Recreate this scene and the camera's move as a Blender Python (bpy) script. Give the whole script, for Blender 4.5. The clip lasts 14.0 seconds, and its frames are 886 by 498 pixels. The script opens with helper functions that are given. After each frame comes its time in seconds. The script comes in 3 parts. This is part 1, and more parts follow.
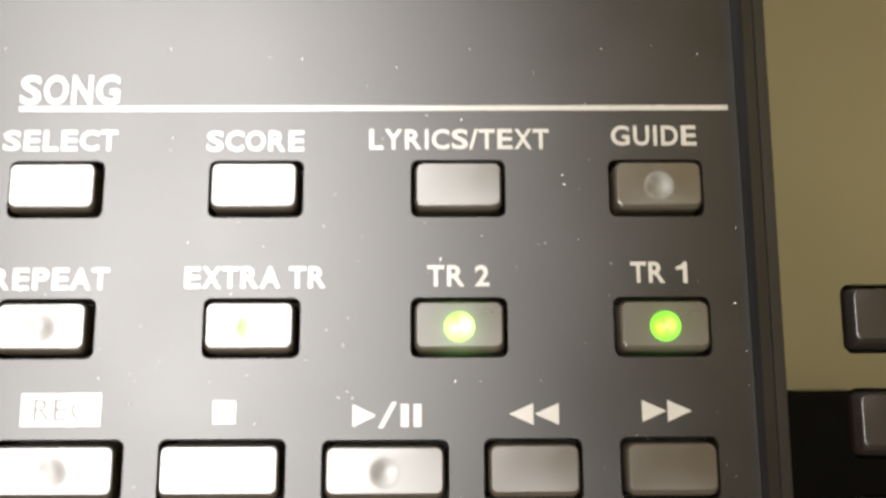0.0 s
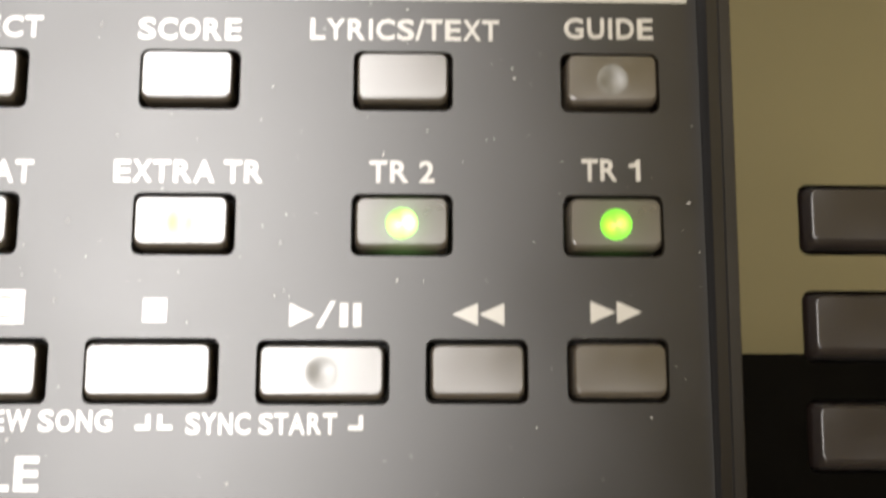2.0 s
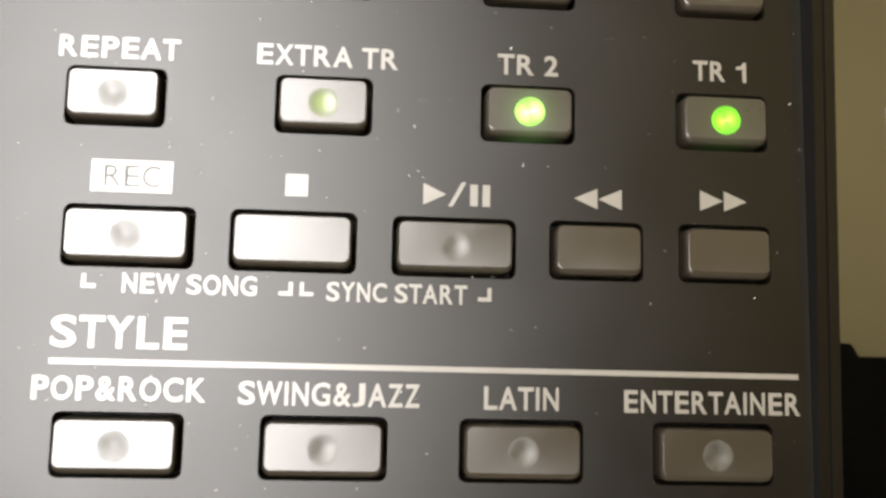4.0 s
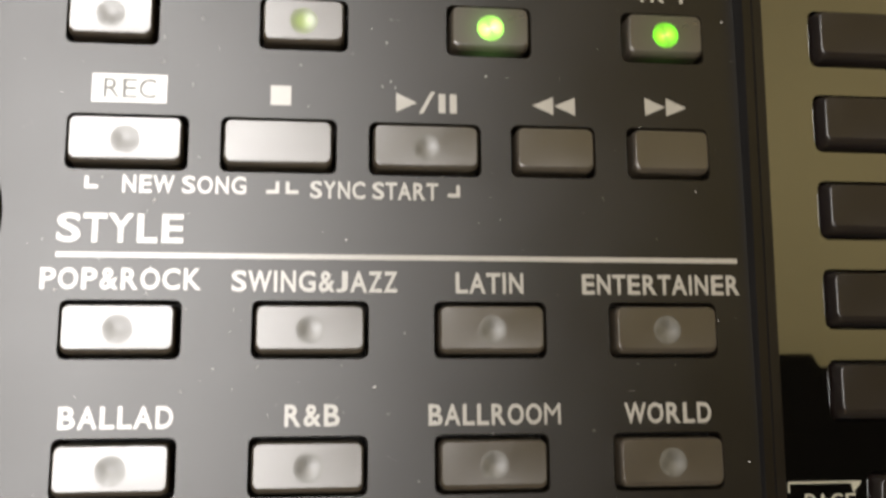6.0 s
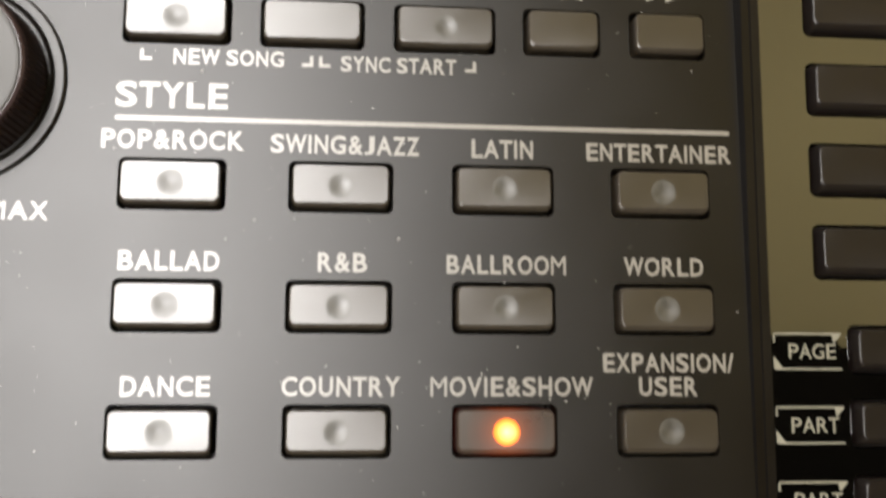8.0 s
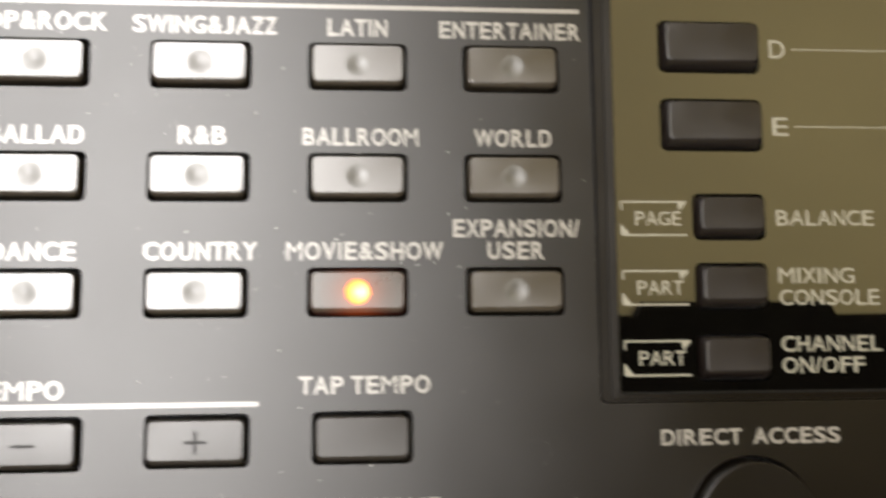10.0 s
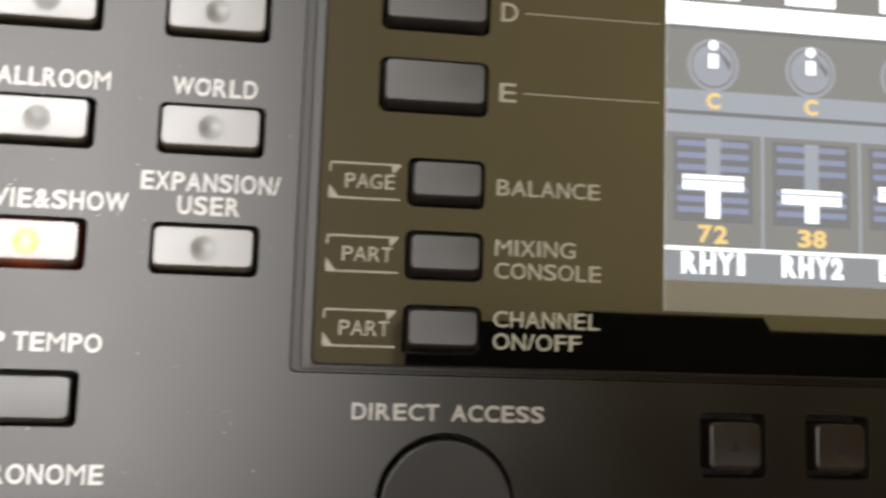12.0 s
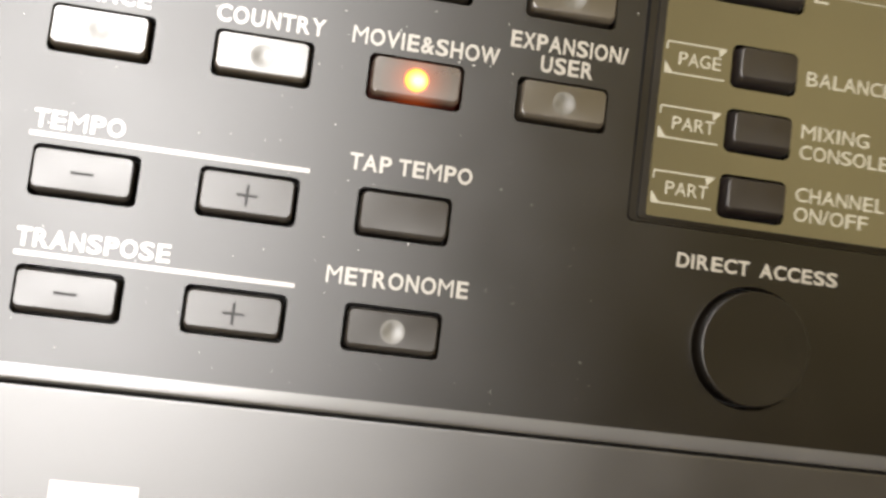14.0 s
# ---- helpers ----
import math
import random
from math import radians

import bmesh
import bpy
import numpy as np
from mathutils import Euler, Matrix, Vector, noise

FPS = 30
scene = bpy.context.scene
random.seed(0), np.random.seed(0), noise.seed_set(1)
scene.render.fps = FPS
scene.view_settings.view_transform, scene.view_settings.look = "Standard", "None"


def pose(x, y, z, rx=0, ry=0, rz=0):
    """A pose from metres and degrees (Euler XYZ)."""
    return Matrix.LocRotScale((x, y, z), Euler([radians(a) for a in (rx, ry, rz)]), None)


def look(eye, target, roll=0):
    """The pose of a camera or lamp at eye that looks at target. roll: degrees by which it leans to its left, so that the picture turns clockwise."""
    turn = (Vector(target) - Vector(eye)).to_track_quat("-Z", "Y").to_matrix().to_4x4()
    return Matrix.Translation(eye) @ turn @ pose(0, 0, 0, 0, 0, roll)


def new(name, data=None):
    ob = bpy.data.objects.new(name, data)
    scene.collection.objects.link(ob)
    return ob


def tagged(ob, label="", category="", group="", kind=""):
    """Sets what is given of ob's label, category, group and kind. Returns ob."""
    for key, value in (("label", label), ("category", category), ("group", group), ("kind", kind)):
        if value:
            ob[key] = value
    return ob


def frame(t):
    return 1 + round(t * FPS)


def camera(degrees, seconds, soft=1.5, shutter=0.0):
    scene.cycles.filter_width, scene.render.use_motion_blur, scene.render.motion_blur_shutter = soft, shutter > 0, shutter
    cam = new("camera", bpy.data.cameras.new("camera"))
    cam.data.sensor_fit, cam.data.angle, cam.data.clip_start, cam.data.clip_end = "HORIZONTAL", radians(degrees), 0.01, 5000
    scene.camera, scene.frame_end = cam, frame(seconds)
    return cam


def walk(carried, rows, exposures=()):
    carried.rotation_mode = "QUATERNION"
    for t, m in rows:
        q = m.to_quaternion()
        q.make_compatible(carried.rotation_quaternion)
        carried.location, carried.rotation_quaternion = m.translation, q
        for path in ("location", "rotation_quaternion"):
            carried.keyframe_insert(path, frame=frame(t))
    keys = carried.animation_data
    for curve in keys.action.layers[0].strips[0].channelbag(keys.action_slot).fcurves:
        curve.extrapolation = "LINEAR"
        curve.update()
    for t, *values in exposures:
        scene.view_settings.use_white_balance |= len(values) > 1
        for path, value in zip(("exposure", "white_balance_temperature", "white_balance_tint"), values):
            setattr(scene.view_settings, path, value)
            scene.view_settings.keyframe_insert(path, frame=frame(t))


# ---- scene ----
cam = camera(52.6, 14.0, soft=2.8, shutter=0.7)
PATH = [
    (0, (-0.03092, 0.01845, 0.09278), (-0.01856, 0.37473, -1.875), 1.7745),
    (0.5, (-0.02933, 0.01693, 0.08963), (-0.01656, 0.35777, -1.88107), 2.3821),
    (1, (-0.02706, 0.01559, 0.09161), (0.00276, 0.36363, -1.87765), 5.1307),
    (1.5, (-0.02668, 0.01437, 0.09017), (0.02146, 0.34012, -1.88253), 8.5761),
    (2, (-0.02687, 0.01213, 0.0878), (0.02368, 0.29342, -1.89168), 10.3655),
    (2.5, (-0.03007, 0.00473, 0.08691), (0.01664, 0.29759, -1.89098), 9.3674),
    (3, (-0.03229, 0.00452, 0.08934), (0.04847, 0.21963, -1.89742), 21.6004),
    (3.5, (-0.04147, 0.00061, 0.08776), (0.1217, 0.27342, -1.88682), 31.9564),
    (3.7, (-0.04342, 0.00115, 0.08903), (0.10263, 0.24757, -1.89035), 32.2744),
    (5.8, (-0.04586, -0.01326, 0.099), (0.17577, 0.31521, -1.86136), 34.2695),
    (6, (-0.04564, -0.01493, 0.09892), (0.17942, 0.30181, -1.86298), 35.5481),
    (6.5, (-0.04654, -0.01843, 0.10204), (0.1686, 0.29288, -1.86183), 34.8081),
    (7, (-0.04987, -0.02423, 0.10365), (0.1502, 0.2849, -1.86216), 33.2353),
    (7.2, (-0.04935, -0.02416, 0.10466), (0.14844, 0.25747, -1.86551), 35.5849),
    (9.3, (-0.03908, -0.04569, 0.11056), (0.1096, 0.25574, -1.861), 26.3652),
    (9.5, (-0.03735, -0.04484, 0.11137), (0.12266, 0.22711, -1.86358), 30.3641),
    (10, (-0.02768, -0.04553, 0.11265), (0.1382, 0.19626, -1.86574), 34.1110),
    (10.5, (-0.01521, -0.04447, 0.10923), (0.18437, 0.11093, -1.87471), 51.5456),
    (11, (-0.0046, -0.04349, 0.11311), (0.25881, 0.09632, -1.86453), 62.0967),
    (11.5, (0.01506, -0.0527, 0.1139), (0.21639, 0.2621, -1.85088), 33.0392),
    (12, (0.00554, -0.04982, 0.10897), (0.25983, 0.20235, -1.8587), 47.3434),
    (12.5, (-0.00204, -0.05454, 0.10839), (0.24211, 0.19419, -1.86101), 47.9786),
    (13, (-0.01441, -0.0625, 0.10631), (0.12439, 0.17195, -1.87504), 36.5639),
    (13.5, (-0.02627, -0.06647, 0.10895), (0.09703, 0.11321, -1.87914), 41.9111),
    (14, (-0.03832, -0.0692, 0.11549), (0.22785, 0.11236, -1.85839), 62.8692),
]
walk(cam, [(t, look(eye, target, roll)) for t, eye, target, roll in PATH],
     exposures=[(0, 0.38), (0.5, 0.27), (3.0, 0.25), (3.5, 0.12), (5.8, -0.25), (7.2, -0.3), (9.5, -0.05), (10.3, 0.1), (10.8, 0.45), (11.1, 0.4), (11.5, -0.55), (12.0, -0.6), (12.5, -0.5), (12.9, 0.1), (13.3, 0.45), (14, 0.42)])

# ---- light: an added warm fill on the ceiling, and an unseen strip for the glare ----
CEIL = 1.5
world = bpy.data.worlds.new("room_air")
world.use_nodes = True
world.node_tree.nodes["Background"].inputs[0].default_value = (0.03, 0.027, 0.02, 1)
world.node_tree.nodes["Background"].inputs[1].default_value = 1.0
scene.world = world


def area_lamp(name, power, size, colour, eye, target):
    data = bpy.data.lights.new(name, "AREA")
    data.shape, data.size, data.size_y, data.energy, data.color = "RECTANGLE", *size, power, colour
    ob = new(name, data)
    ob.matrix_world = look(eye, target)
    return ob


# unseen strip standing for the glare's source, stretched to keep the glare in view
KEY_AT = (-0.48, 0.28, CEIL - 0.06)
area_lamp("glare_strip_light", 72.0, (1.5, 0.42), (1.0, 0.965, 0.945), KEY_AT, (-0.02, 0.28, 0))
# fill with no lamp of its own, added to brighten the reflected ceiling
area_lamp("ceiling_fill_light", 11.3, (0.5, 0.5), (1.0, 0.86, 0.50), (1.0, 0.45, 0.35), (0.7, 0.3, CEIL))

# ---- materials ----
MM = 0.001


def material(name, base, rough, ior=1.5, metal=0.0, grain=0.0, grain_mm=0.25, mottle=0.12, mottle_mm=14.0,
             emit=None, power=0.0, halo=None, speck=0.0, spread=0.0, rough_var=0.06, satin=False, facets=0):
    m = bpy.data.materials.new(name)
    m.use_nodes = True
    nt = m.node_tree
    b = nt.nodes["Principled BSDF"]
    b.inputs["Roughness"].default_value = rough
    b.inputs["IOR"].default_value = ior
    b.inputs["Metallic"].default_value = metal
    co = nt.nodes.new("ShaderNodeTexCoord")
    big = nt.nodes.new("ShaderNodeTexNoise")
    big.inputs["Scale"].default_value = 1000.0 / mottle_mm
    big.inputs["Detail"].default_value = 5
    nt.links.new(co.outputs["Object"], big.inputs["Vector"])
    ramp = nt.nodes.new("ShaderNodeMapRange")
    ramp.inputs["From Min"].default_value, ramp.inputs["From Max"].default_value = 0.3, 0.7
    ramp.inputs["To Min"].default_value, ramp.inputs["To Max"].default_value = 1 - mottle, 1 + mottle
    nt.links.new(big.outputs["Fac"], ramp.inputs["Value"])
    last = ramp.outputs[0]
    if spread:
        info = nt.nodes.new("ShaderNodeObjectInfo")
        vary = nt.nodes.new("ShaderNodeMapRange")
        vary.inputs["To Min"].default_value, vary.inputs["To Max"].default_value = 1 - spread, 1 + spread
        nt.links.new(info.outputs["Random"], vary.inputs["Value"])
        mul = nt.nodes.new("ShaderNodeMath")
        mul.operation = "MULTIPLY"
        nt.links.new(last, mul.inputs[0]), nt.links.new(vary.outputs[0], mul.inputs[1])
        last = mul.outputs[0]
    tint = nt.nodes.new("ShaderNodeVectorMath")
    tint.operation = "SCALE"
    tint.inputs[0].default_value = base
    nt.links.new(last, tint.inputs["Scale"])
    nt.links.new(tint.outputs[0], b.inputs["Base Color"])
    rr_ = nt.nodes.new("ShaderNodeMapRange")
    rr_.inputs["From Min"].default_value, rr_.inputs["From Max"].default_value = 0.3, 0.7
    rr_.inputs["To Min"].default_value, rr_.inputs["To Max"].default_value = max(0.0, rough - rough_var), rough + rough_var
    nt.links.new(big.outputs["Fac"], rr_.inputs["Value"])
    nt.links.new(rr_.outputs[0], b.inputs["Roughness"])
    if speck:
        # fine moulded grain: tiny glossier and duller spots
        dots = nt.nodes.new("ShaderNodeTexNoise")
        dots.inputs["Scale"].default_value, dots.inputs["Detail"].default_value = 4200, 1
        nt.links.new(co.outputs["Object"], dots.inputs["Vector"])
        shift = nt.nodes.new("ShaderNodeMapRange")
        shift.inputs["From Min"].default_value, shift.inputs["From Max"].default_value = 0.3, 0.7
        shift.inputs["To Min"].default_value, shift.inputs["To Max"].default_value = -speck, speck
        both = nt.nodes.new("ShaderNodeMath")
        nt.links.new(dots.outputs["Fac"], shift.inputs["Value"])
        nt.links.new(rr_.outputs[0], both.inputs[0]), nt.links.new(shift.outputs[0], both.inputs[1])
        nt.links.new(both.outputs[0], b.inputs["Roughness"])
    if grain:
        fine = nt.nodes.new("ShaderNodeTexNoise")
        fine.inputs["Scale"].default_value = 1000.0 / grain_mm
        fine.inputs["Detail"].default_value = 2
        nt.links.new(co.outputs["Object"], fine.inputs["Vector"])
        bump = nt.nodes.new("ShaderNodeBump")
        bump.inputs["Strength"].default_value = grain
        bump.inputs["Distance"].default_value = 0.00004
        nt.links.new(fine.outputs["Fac"], bump.inputs["Height"])
        nt.links.new(bump.outputs[0], b.inputs["Normal"])
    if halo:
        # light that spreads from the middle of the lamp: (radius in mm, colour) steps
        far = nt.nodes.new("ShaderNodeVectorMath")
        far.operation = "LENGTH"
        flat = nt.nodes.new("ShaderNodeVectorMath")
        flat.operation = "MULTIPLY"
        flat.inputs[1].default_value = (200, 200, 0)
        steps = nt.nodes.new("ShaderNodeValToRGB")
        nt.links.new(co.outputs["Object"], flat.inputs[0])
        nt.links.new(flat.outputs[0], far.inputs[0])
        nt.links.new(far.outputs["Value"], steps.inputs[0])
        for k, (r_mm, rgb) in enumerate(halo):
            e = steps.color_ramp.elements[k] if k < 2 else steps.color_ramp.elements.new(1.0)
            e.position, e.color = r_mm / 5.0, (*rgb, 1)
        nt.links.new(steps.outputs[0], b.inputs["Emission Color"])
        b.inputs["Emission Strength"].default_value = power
        if facets:
            # the moulded wedges of the lens send out more and less light in turn
            turn, wave, level = nt.nodes.new("ShaderNodeTexGradient"), nt.nodes.new("ShaderNodeMath"), nt.nodes.new("ShaderNodeMapRange")
            turn.gradient_type, wave.operation = "RADIAL", "SINE"
            spin = nt.nodes.new("ShaderNodeMath")
            spin.operation, spin.inputs[1].default_value, spin.inputs[2].default_value = "MULTIPLY_ADD", 2 * math.pi * facets, 0.9
            nt.links.new(co.outputs["Object"], turn.inputs[0])
            nt.links.new(turn.outputs["Fac"], spin.inputs[0])
            nt.links.new(spin.outputs[0], wave.inputs[0])
            nt.links.new(wave.outputs[0], level.inputs["Value"])
            level.inputs["From Min"].default_value = -1
            level.inputs["To Min"].default_value, level.inputs["To Max"].default_value = 0.45 * power, 1.35 * power
            nt.links.new(level.outputs[0], b.inputs["Emission Strength"])
    if emit:
        b.inputs["Emission Color"].default_value = (*emit, 1)
        b.inputs["Emission Strength"].default_value = power
    if satin:
        # moulded satin plastic: a matt body under an even sheen with no long tail
        body, gloss = nt.nodes.new("ShaderNodeBsdfDiffuse"), nt.nodes.new("ShaderNodeBsdfAnisotropic")
        gloss.distribution = "BECKMANN"
        fresnel, blend = nt.nodes.new("ShaderNodeFresnel"), nt.nodes.new("ShaderNodeMixShader")
        fresnel.inputs["IOR"].default_value = ior
        gloss.inputs["Color"].default_value = (1, 1, 1, 1)
        for link in list(nt.links):
            if link.to_node == b and link.to_socket.name in ("Base Color", "Roughness", "Normal"):
                source, kind = link.from_socket, link.to_socket.name
                if kind == "Base Color":
                    nt.links.new(source, body.inputs["Color"])
                elif kind == "Roughness":
                    nt.links.new(source, gloss.inputs["Roughness"])
                else:
                    nt.links.new(source, body.inputs["Normal"])
                    nt.links.new(source, gloss.inputs["Normal"])
        nt.links.new(fresnel.outputs[0], blend.inputs[0])
        nt.links.new(body.outputs[0], blend.inputs[1])
        nt.links.new(gloss.outputs[0], blend.inputs[2])
        nt.links.new(blend.outputs[0], nt.nodes["Material Output"].inputs["Surface"])
    return m


M_PANEL = material("charcoal_panel_plastic", (0.0047, 0.0037, 0.0026), 0.40, ior=1.46, speck=0.03, grain=0.08, grain_mm=0.2, rough_var=0.012, satin=True)
M_LOWER = material("charcoal_lower_plastic", (0.014, 0.0122, 0.0104), 0.44, ior=1.72, speck=0.03, grain=0.08, grain_mm=0.2, rough_var=0.012, satin=True)
# paler, glossier edge colour paints in the highlight along the seam
M_EDGE_GLINT = material("seam_edge_highlight", (0.03, 0.0275, 0.0245), 0.36, ior=2.0, grain=0.3, grain_mm=0.2, rough_var=0.012)
M_INSIDE = material("black_inner_plastic", (0.0022, 0.0017, 0.0013), 0.6, ior=1.3)
M_BUTTON = material("grey_rubber_button", (0.027, 0.0215, 0.0150), 0.38, ior=1.8, grain=0.12, grain_mm=0.3, spread=0.06, satin=True)
M_DARKBTN = material("dark_rubber_button", (0.0055, 0.0036, 0.0029), 0.46, ior=1.6, grain=0.4, grain_mm=0.25, spread=0.1, satin=True)
M_LENS = material("clear_lamp_lens", (0.030, 0.026, 0.017), 0.42, ior=1.75, mottle=0.25, mottle_mm=1.2)
M_GREEN = material("green_lamp", (0.08, 0.2, 0.02), 0.3, power=1.4, facets=2, halo=((0.0, (0.62, 1.0, 0.14)), (0.7, (0.36, 1.0, 0.03)), (1.3, (0.10, 0.75, 0.0)), (1.7, (0.04, 0.35, 0.0))))
M_GREEN2 = material("bright_green_lamp", (0.1, 0.2, 0.04), 0.3, power=1.6, facets=2, halo=((0.0, (0.9, 1.0, 0.55)), (0.8, (0.7, 1.0, 0.25)), (1.4, (0.35, 0.9, 0.10)), (1.7, (0.2, 0.6, 0.05))))
M_GREEN3 = material("faint_green_lamp", (0.12, 0.13, 0.08), 0.3, power=0.35, halo=((0.0, (0.7, 1.0, 0.1)), (0.6, (0.5, 0.8, 0.05)), (1.2, (0.1, 0.2, 0.0)), (1.7, (0.03, 0.05, 0.0))))
M_ORANGE = material("orange_lamp", (0.3, 0.1, 0.02), 0.3, power=3.0, halo=((0.0, (1.0, 0.60, 0.28)), (0.7, (1.0, 0.40, 0.11)), (1.3, (1.0, 0.18, 0.01)), (1.7, (0.6, 0.07, 0.0))))
M_SIGN = material("black_embossed_sign", (0.006, 0.006, 0.006), 0.7)
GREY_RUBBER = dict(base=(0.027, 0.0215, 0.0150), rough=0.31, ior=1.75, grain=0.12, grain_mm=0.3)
# the lamp's halo on the rubber is painted in as faint emission
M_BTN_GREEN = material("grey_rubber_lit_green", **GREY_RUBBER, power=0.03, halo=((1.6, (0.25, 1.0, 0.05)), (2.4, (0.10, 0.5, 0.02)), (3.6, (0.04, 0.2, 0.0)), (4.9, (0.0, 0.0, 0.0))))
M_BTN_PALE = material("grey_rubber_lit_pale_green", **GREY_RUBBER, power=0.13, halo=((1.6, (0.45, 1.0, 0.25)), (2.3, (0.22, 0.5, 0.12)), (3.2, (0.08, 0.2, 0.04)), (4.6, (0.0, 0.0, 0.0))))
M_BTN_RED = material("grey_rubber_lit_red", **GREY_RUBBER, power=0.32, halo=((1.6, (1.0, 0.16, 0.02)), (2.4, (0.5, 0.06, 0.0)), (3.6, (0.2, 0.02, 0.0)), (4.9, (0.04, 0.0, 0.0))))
M_BTN_DARK = material("slate_rubber_button", (0.016, 0.0135, 0.011), 0.38, ior=1.46, grain=0.12, grain_mm=0.3, spread=0.05, satin=True)
M_INK = material("white_print", (0.155, 0.142, 0.115), 0.38, ior=2.0, rough_var=0.02, mottle=0.05, mottle_mm=2.0)
M_INK2 = material("cream_print", (0.18, 0.168, 0.125), 0.4, mottle=0.05, mottle_mm=2.0)
M_DARKINK = material("grey_print", (0.08, 0.077, 0.072), 0.5, mottle=0.05, mottle_mm=2.0)
M_PLATE = material("gloss_black_acrylic", (0.0003, 0.00025, 0.00025), 0.02, ior=2.6, mottle=0.05, rough_var=0.008, mottle_mm=40)
M_BEZEL = material("satin_charcoal_bezel", (0.0040, 0.0029, 0.0018), 0.40, ior=1.40, grain=0.1, rough_var=0.012, satin=True)
M_CAP = material("brushed_grey_knob_cap", (0.06, 0.058, 0.054), 0.5, grain=0.5, grain_mm=0.3)
M_KNURL = material("black_knob_plastic", (0.03, 0.017, 0.016), 0.35)
M_DUST = material("pale_dust", (0.5, 0.48, 0.45), 0.8)
M_WOOD = material("dark_stained_table_wood", (0.10, 0.06, 0.035), 0.45, mottle=0.3, mottle_mm=60)
M_CEIL = material("cream_ceiling_paint", (0.74, 0.69, 0.50), 0.85, mottle=0.05, mottle_mm=400)
M_WALL = material("cream_wall_paint", (0.62, 0.58, 0.48), 0.85, mottle=0.05, mottle_mm=400)
M_FLOOR = material("brown_floor", (0.16, 0.10, 0.06), 0.5, mottle=0.3, mottle_mm=120)
M_CARD = material("black_reflection_card", (0.002, 0.0016, 0.0016), 0.95, mottle=0.2, mottle_mm=60)
S_BACK = material("lit_display_grey", (0.02, 0.02, 0.02), 0.10, ior=1.6, emit=(0.37, 0.37, 0.36), power=0.95)
S_DIM = material("unlit_display_edge", (0.11, 0.105, 0.085), 0.05, ior=2.1, mottle=0.03)
S_BAND = material("lit_display_band", (0.02, 0.02, 0.02), 0.10, ior=1.6, emit=(0.52, 0.56, 0.64), power=1.05)
S_WHITE = material("lit_display_white", (0.02, 0.02, 0.02), 0.10, ior=1.6, emit=(0.95, 0.98, 1.0), power=2.4)
S_BAND2 = material("lit_display_name_band", (0.02, 0.02, 0.02), 0.10, ior=1.6, emit=(0.43, 0.45, 0.49), power=0.95)
S_BLUE = material("lit_display_blue", (0.02, 0.02, 0.02), 0.10, ior=1.6, emit=(0.42, 0.48, 0.72), power=0.95)
S_DARK = material("lit_display_slate", (0.02, 0.02, 0.02), 0.10, ior=1.6, emit=(0.28, 0.285, 0.31), power=0.95)
S_KNOB = material("lit_display_dial", (0.02, 0.02, 0.02), 0.10, ior=1.6, emit=(0.56, 0.59, 0.68), power=0.95)
S_AMBER = material("lit_display_amber", (0.02, 0.02, 0.02), 0.10, ior=1.6, emit=(1.0, 0.70, 0.26), power=1.5)


# ---- mesh helpers (millimetres in, metres out) ----
def finish(name, bm, mat, parent=None, label="", at=(0, 0, 0), smooth=25):
    me = bpy.data.meshes.new(name)
    bmesh.ops.recalc_face_normals(bm, faces=bm.faces)
    if sum(f.normal.z * f.calc_area() for f in bm.faces) < -1e-9:
        bmesh.ops.reverse_faces(bm, faces=bm.faces)
    bm.to_mesh(me)
    bm.free()
    for mm_ in mat if isinstance(mat, (list, tuple)) else (mat,):
        me.materials.append(mm_)
    if smooth:
        me.set_sharp_from_angle(angle=radians(smooth))
        for p in me.polygons:
            p.use_smooth = abs(p.normal.z) < 0.9995
    ob = new(name, me)
    ob.location = [v * MM for v in at]
    if parent:
        ob.parent = parent
    return tagged(ob, label) if label else ob


def rr(cx, cy, w, h, r, n=4):
    """A rounded rectangle, counter-clockwise."""
    r = max(0.01, min(r, w / 2 - 0.01, h / 2 - 0.01))
    out = []
    for k, (sx, sy) in enumerate(((1, 1), (-1, 1), (-1, -1), (1, -1))):
        for i in range(n + 1):
            a = math.pi / 2 * (k + i / n)
            out.append((cx + sx * (w / 2 - r) + r * math.cos(a), cy + sy * (h / 2 - r) + r * math.sin(a)))
    return out


def ring(cx, cy, r, n=40):
    return [(cx + r * math.cos(2 * math.pi * i / n), cy + r * math.sin(2 * math.pi * i / n)) for i in range(n)]


def loop_verts(bm, pts, z):
    return [bm.verts.new((x * MM, y * MM, z * MM)) for x, y in pts]


def skin(bm, a, b):
    for i in range(len(a)):
        j = (i + 1) % len(a)
        bm.faces.new((a[i], a[j], b[j], b[i]))


def loft(bm, loops, cap_last=True, cap_first=False):
    rows = [loop_verts(bm, p, z) for p, z in loops]
    for a, b in zip(rows, rows[1:]):
        skin(bm, a, b)
    if cap_last:
        bm.faces.new(rows[-1])
    if cap_first:
        bm.faces.new(rows[0])
    return rows


def edges_of(bm, row):
    return [bm.edges.get((row[i], row[(i + 1) % len(row)])) or bm.edges.new((row[i], row[(i + 1) % len(row)])) for i in range(len(row))]


